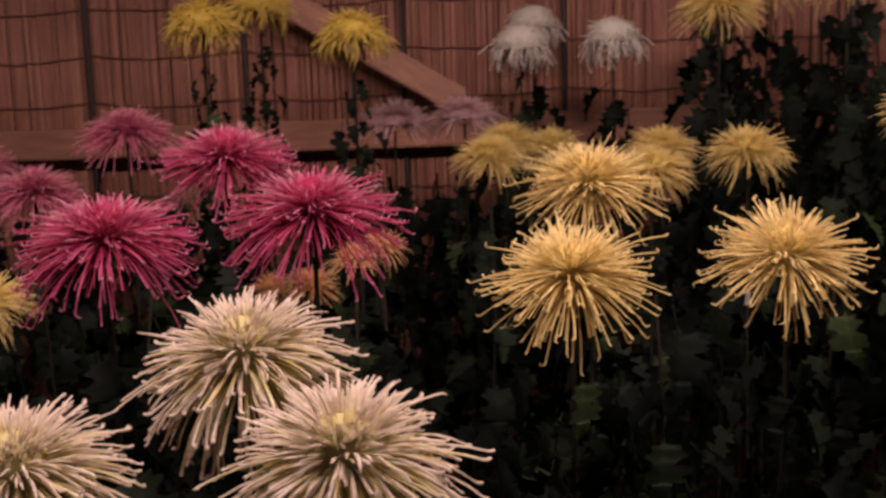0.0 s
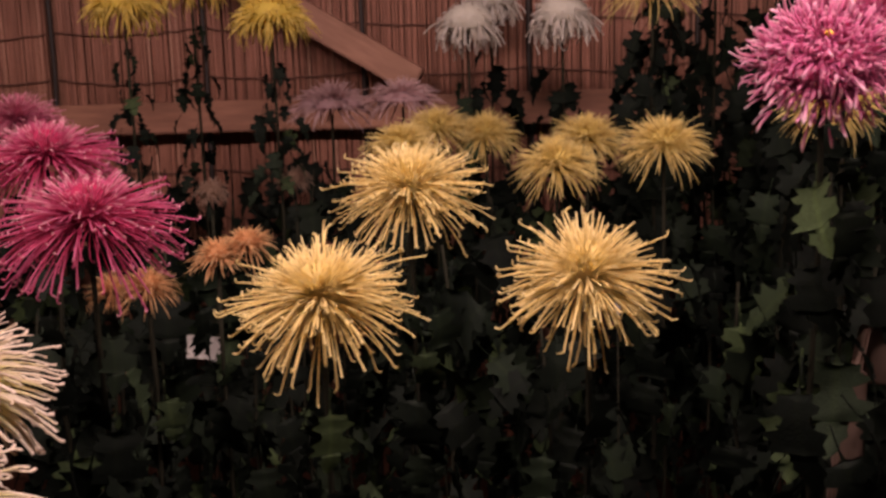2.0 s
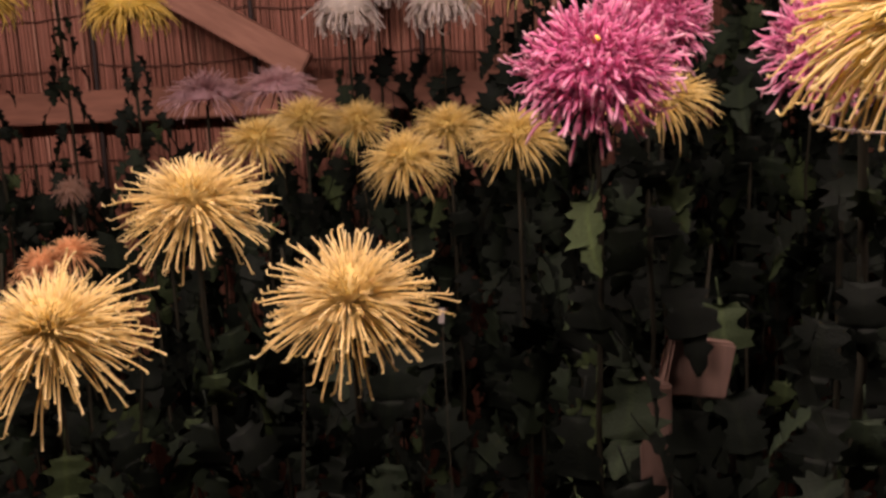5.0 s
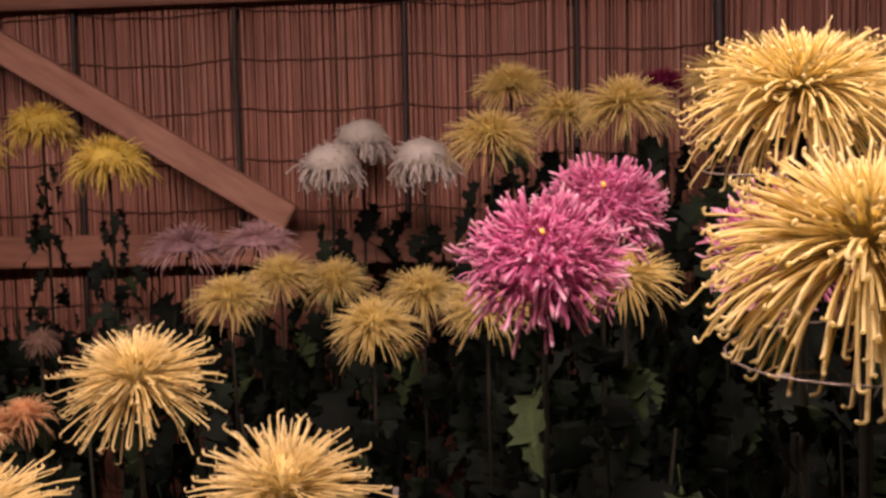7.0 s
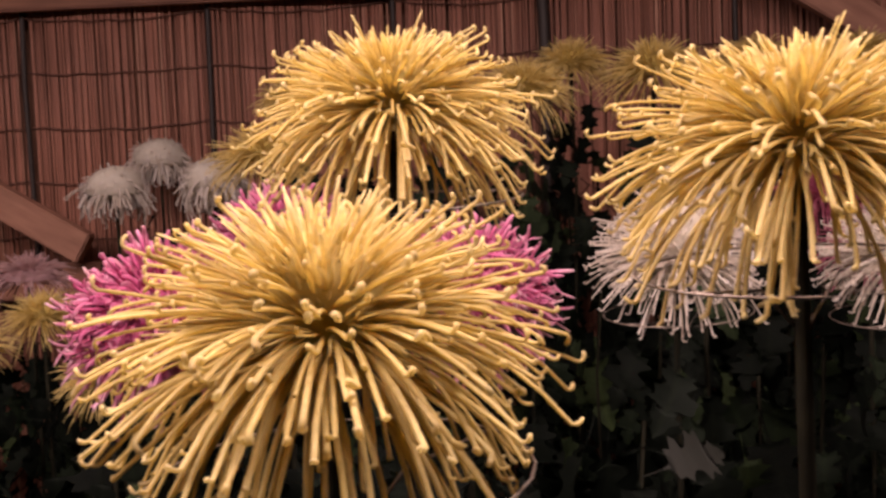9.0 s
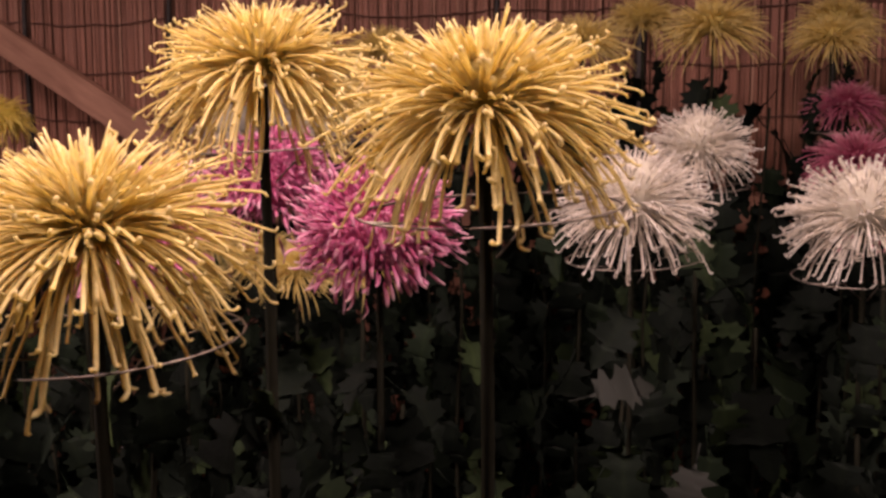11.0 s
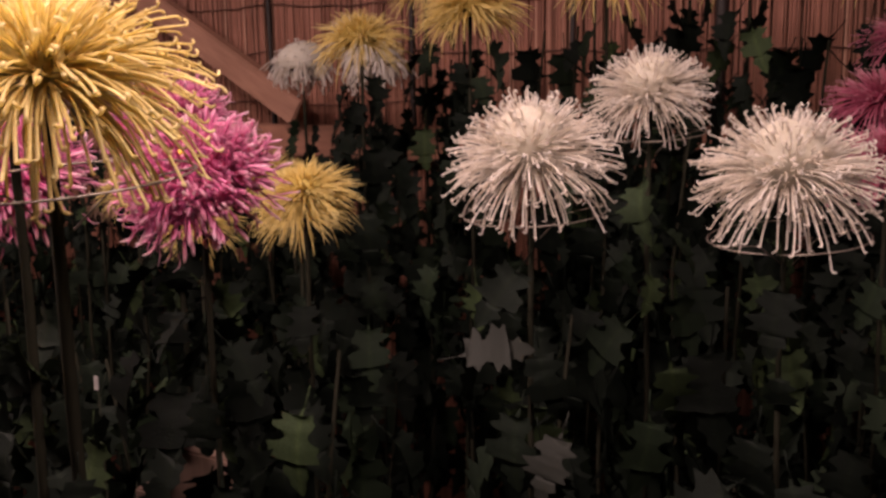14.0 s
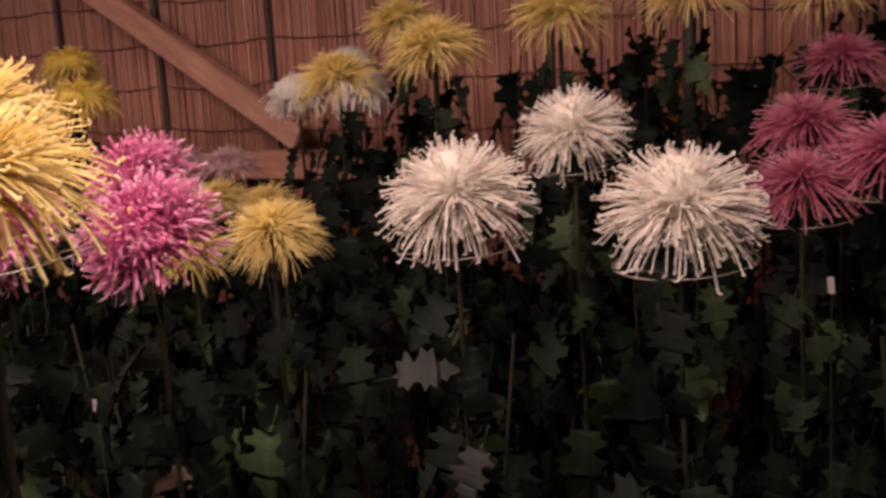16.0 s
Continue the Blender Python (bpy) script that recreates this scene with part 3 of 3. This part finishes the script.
WHITE = dict(group="white hooked blooms", single=True, ring=True, leaves=18)
WHITE_LABEL = "white chrysanthemum with hooked florets drooping over a wire ring"
white_plant = chrysanthemum("white", 1.151, 1.418, 1.471, 0.106, WHITE_LABEL, seed=7, tilt=16, **WHITE)
chrysanthemum("white", 1.221, 1.627, 1.531, 0.086, WHITE_LABEL, seed=8, tilt=18, **WHITE)
chrysanthemum("white", 1.416, 1.476, 1.454, 0.110, WHITE_LABEL, seed=9, tilt=10, **WHITE)

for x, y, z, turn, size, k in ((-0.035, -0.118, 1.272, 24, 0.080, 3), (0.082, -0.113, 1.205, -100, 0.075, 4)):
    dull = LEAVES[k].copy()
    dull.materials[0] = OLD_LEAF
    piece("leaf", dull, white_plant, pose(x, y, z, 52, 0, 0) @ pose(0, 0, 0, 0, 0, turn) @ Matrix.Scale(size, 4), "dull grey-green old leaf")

MAG = dict(group="magenta spider blooms", single=True, leaves=16)
MAG_LABEL = "magenta spider chrysanthemum with pale curled tips"
chrysanthemum("magenta", -0.364, 1.003, 1.289, 0.126, MAG_LABEL, seed=10, tilt=10, **MAG)
chrysanthemum("magenta", -0.270, 1.231, 1.368, 0.112, MAG_LABEL, seed=11, tilt=10, **MAG)
chrysanthemum("magenta", -0.124, 1.031, 1.313, 0.124, MAG_LABEL, seed=12, tilt=10, **MAG)

CREAM = dict(group="cream white blooms", single=True, leaves=16)
CREAM_LABEL = "cream white chrysanthemum with a greenish yellow centre"
chrysanthemum("cream", -0.151, 0.752, 1.208, 0.114, CREAM_LABEL, seed=13, tilt=18, **CREAM)
chrysanthemum("cream", -0.030, 0.516, 1.189, 0.102, CREAM_LABEL, seed=14, tilt=16, **CREAM)
chrysanthemum("cream", -0.318, 0.620, 1.146, 0.108, CREAM_LABEL, seed=15, tilt=16, **CREAM)

PINK = dict(group="pink reflexed blooms", single=True, leaves=20)
PINK_LABEL = "bright pink reflexed chrysanthemum with a small yellow eye"
chrysanthemum("pink", 0.686, 1.116, 1.455, 0.112, PINK_LABEL, seed=16, tilt=34, **PINK)
chrysanthemum("pink", 0.751, 1.288, 1.500, 0.100, PINK_LABEL, seed=17, tilt=34, **PINK)
chrysanthemum("pink", 0.933, 1.122, 1.465, 0.106, PINK_LABEL, seed=18, tilt=34, **PINK)

FINE = "soft yellow domed chrysanthemum with fine drooping florets"
for i, (x, y, z, r) in enumerate([(0.573, 1.786, 1.324, 0.092), (0.442, 1.949, 1.326, 0.088), (0.389, 1.745, 1.298, 0.088), (0.235, 2.151, 1.324, 0.088),
                                  (0.095, 1.900, 1.323, 0.085), (0.135, 2.100, 1.341, 0.085), (0.786, 1.500, 1.401, 0.085)]):
    chrysanthemum("yellow_fine", x, y, z, r * 1.10, FINE, "low yellow domes", seed=20 + i, tilt=14, leaves=12)
for i, (x, y, z, r) in enumerate([(0.569, 2.002, 1.606, 0.095), (0.596, 2.200, 1.709, 0.090), (0.703, 2.150, 1.653, 0.085), (0.810, 1.960, 1.655, 0.098),
                                  (1.005, 2.083, 1.702, 0.100), (1.097, 2.263, 1.758, 0.090), (1.230, 2.140, 1.730, 0.105), (1.461, 2.400, 1.759, 0.095),
                                  (1.434, 2.200, 1.712, 0.085), (1.634, 2.300, 1.751, 0.095), (1.727, 2.200, 1.707, 0.090)]):
    chrysanthemum("yellow_fine", x, y, z, r * 1.14, "tall soft yellow chrysanthemum standing near the reed screen", "tall yellow domes", seed=40 + i, tilt=6, leaves=17, low=1.02, gap=0.04)
for i, (x, y, z, r) in enumerate([(-0.495, 2.050, 1.604, 0.112), (-0.404, 2.200, 1.648, 0.108), (-0.179, 2.023, 1.567, 0.114)]):
    chrysanthemum("lemon", x, y, z, r, "lemon yellow umbrella-shaped chrysanthemum near the wooden brace", "lemon umbrella blooms", seed=60 + i, tilt=0, leaves=16, leaf_size=0.05, low=1.15, gap=0.06)
for i, (x, y, z, r) in enumerate([(0.181, 2.369, 1.552, 0.104), (0.220, 2.540, 1.612, 0.100), (0.395, 2.330, 1.560, 0.104)]):
    chrysanthemum("white_far", x, y, z, r, "small white umbrella-shaped chrysanthemum by the reed screen", "small white blooms", seed=70 + i, tilt=2, leaves=9, low=1.1)
for i, (x, y, z, r) in enumerate([(-0.115, 2.250, 1.385, 0.122), (0.045, 2.250, 1.395, 0.110)]):
    chrysanthemum("pale_mauve", x, y, z, r, "pale mauve flat chrysanthemum below the brace", "pale mauve blooms", seed=80 + i, tilt=0, leaves=10)
for i, (x, y, z, r) in enumerate([(-0.650, 1.500, 1.311, 0.090), (-0.557, 1.700, 1.395, 0.100), (-0.946, 1.900, 1.344, 0.100)]):
    chrysanthemum("dusky_pink", x, y, z, r, "dusky pink chrysanthemum in the dim back of the bed", "dim pink blooms", seed=90 + i, tilt=4, leaves=12)
for i, (x, y, z, r) in enumerate([(1.459, 1.950, 1.509, 0.095), (1.484, 1.800, 1.443, 0.092), (1.466, 2.200, 1.599, 0.085), (1.600, 1.800, 1.484, 0.095)]):
    chrysanthemum("dusky_pink", x, y, z, r, "dusky pink spider chrysanthemum held by a wire ring", "pink blooms in rings", seed=100 + i, tilt=6, leaves=12, ring=True)
for i, (x, y, z, r) in enumerate([(-0.128, 1.470, 1.192, 0.060), (-0.088, 1.490, 1.208, 0.058), (-0.175, 1.300, 1.180, 0.058), (-0.235, 1.320, 1.172, 0.052)]):
    chrysanthemum("peach", x, y, z, r, "small peach coloured chrysanthemum with ragged florets", "peach blooms", seed=110 + i, tilt=14, leaves=10)
chrysanthemum("yellow_fine", -0.608, 1.2, 1.184, 0.085, FINE, "low yellow domes", seed=120, tilt=12, leaves=12)
for i, (x, y, z) in enumerate([(-0.155, 2.05, 1.245), (-0.30, 1.95, 1.235), (-0.53, 1.95, 1.26)]):
    chrysanthemum("spent", x, y, z, 0.052, "withered brownish pink chrysanthemum hanging its dry florets", "withered blooms", seed=130 + i, tilt=20, leaves=4)
chrysanthemum("wine", 0.906, 2.3, 1.711, 0.07, "dark wine red chrysanthemum near the reed screen", seed=121, tilt=6, leaves=10, low=0.9)


def leafy_shoot(x, y, top, count, seed, big=1.15):
    """A bloomless chrysanthemum shoot that fills the bed with leaves."""
    rng = random.Random(seed)
    plant = thing("chrysanthemum_shoot", x, y, 0.0, "dark green leafy chrysanthemum shoot without a bloom", "plant", "leafy shoots in the bed")
    pts = [(0.012 * math.sin(2.1 * k + seed), 0.012 * math.cos(1.7 * k + seed), top * k / 6) for k in range(7)]
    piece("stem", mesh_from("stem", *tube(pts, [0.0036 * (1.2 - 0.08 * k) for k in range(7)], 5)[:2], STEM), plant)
    for i in range(count):
        s = (i + rng.random()) / count
        az, size = i * 137.5 + rng.uniform(-25, 25), rng.uniform(0.075, 0.12) * big
        off = 0.28 * size + rng.uniform(0, 0.06)
        c, q = math.cos(math.radians(az)), math.sin(math.radians(az))
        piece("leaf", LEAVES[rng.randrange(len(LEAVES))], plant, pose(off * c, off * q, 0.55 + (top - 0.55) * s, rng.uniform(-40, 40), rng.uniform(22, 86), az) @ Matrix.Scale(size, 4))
    return plant


rng = random.Random(77)
for i in range(14):
    leafy_shoot(-1.0 + 0.235 * i + rng.uniform(-0.06, 0.06), rng.uniform(1.45, 1.75), rng.uniform(1.10, 1.20) + (0.08 if i > 7 else 0), 26, 200 + i)
for i in range(15):
    leafy_shoot(-1.1 + 0.225 * i + rng.uniform(-0.06, 0.06), rng.uniform(2.1, 2.45), rng.uniform(1.16, 1.26) + (0.20 if i > 8 else 0), 26, 230 + i)

for i in range(15):
    leafy_shoot(-1.2 + 0.225 * i + rng.uniform(-0.06, 0.06), rng.uniform(2.47, 2.54), rng.uniform(1.20, 1.27) + (0.12 if i > 8 else 0), 24, 260 + i, 1.45)

for i in range(14):
    leafy_shoot(0.74 + 0.085 * i + rng.uniform(-0.03, 0.03), rng.uniform(2.25, 2.50), rng.uniform(1.50, 1.64), 23, 290 + i, 1.1)

# a rough wooden stand among the plants
stand = thing("wooden_stand", 0.752, 1.22, 0.0, "bare softwood stand half hidden by leaves", "stand")
part("post", box_bm(0.036, 0.036, 1.09, 0.003, pose(0, 0, 0.545)), PALE_TIMBER, stand)
part("rail", box_bm(0.085, 0.022, 0.070, 0.003, pose(0.050, 0.020, 1.100, 0, 12, 20)), PALE_TIMBER, stand)


def plant_label(x, y, z, h, lean):
    """A small white stick label pushed into the bed."""
    tag = thing("plant_label", x, y, 0.0, "small white plastic plant label on a thin stick", "label", "plant labels")
    part("plate", box_bm(0.008, 0.0015, h * 0.65, 0.0006, pose(0, 0, z, 4, lean, 10)), LABEL, tag)
    piece("stick", mesh_from("stick", *tube([(0, 0.003, 0.0), (0.004, 0.003, z * 0.5), (0, 0.003, z)], [0.0008] * 3, 5)[:2], STEM), tag)


for q in [(0.478, 1.40, 1.125, 0.034, 4), (0.93, 1.20, 1.09, 0.034, -6), (1.560, 1.60, 1.345, 0.034, -5)]:
    plant_label(*q)

tag = thing("paper_tag", -0.282, 1.80, 0.0, "torn whitish paper tag among the leaves", "tag")
bm = box_bm(0.066, 0.0012, 0.046, 0.0, pose(0, 0, 0.955, -20, 8, 12))
bmesh.ops.subdivide_edges(bm, edges=bm.edges[:], cuts=4, use_grid_fill=True)
for v in bm.verts:
    v.co += Vector((noise.noise(v.co * 70), 0.5 * noise.noise(v.co * 50 + Vector((3, 1, 2))), noise.noise(v.co * 70 + Vector((9, 4, 1))))) * 0.006
part("sheet", bm, LABEL, tag)
piece("stick", mesh_from("stick", *tube([(0, 0.006, 0.0), (0.004, 0.006, 0.5), (0, 0.006, 0.96)], [0.0012] * 3, 5)[:2], STEM), tag)
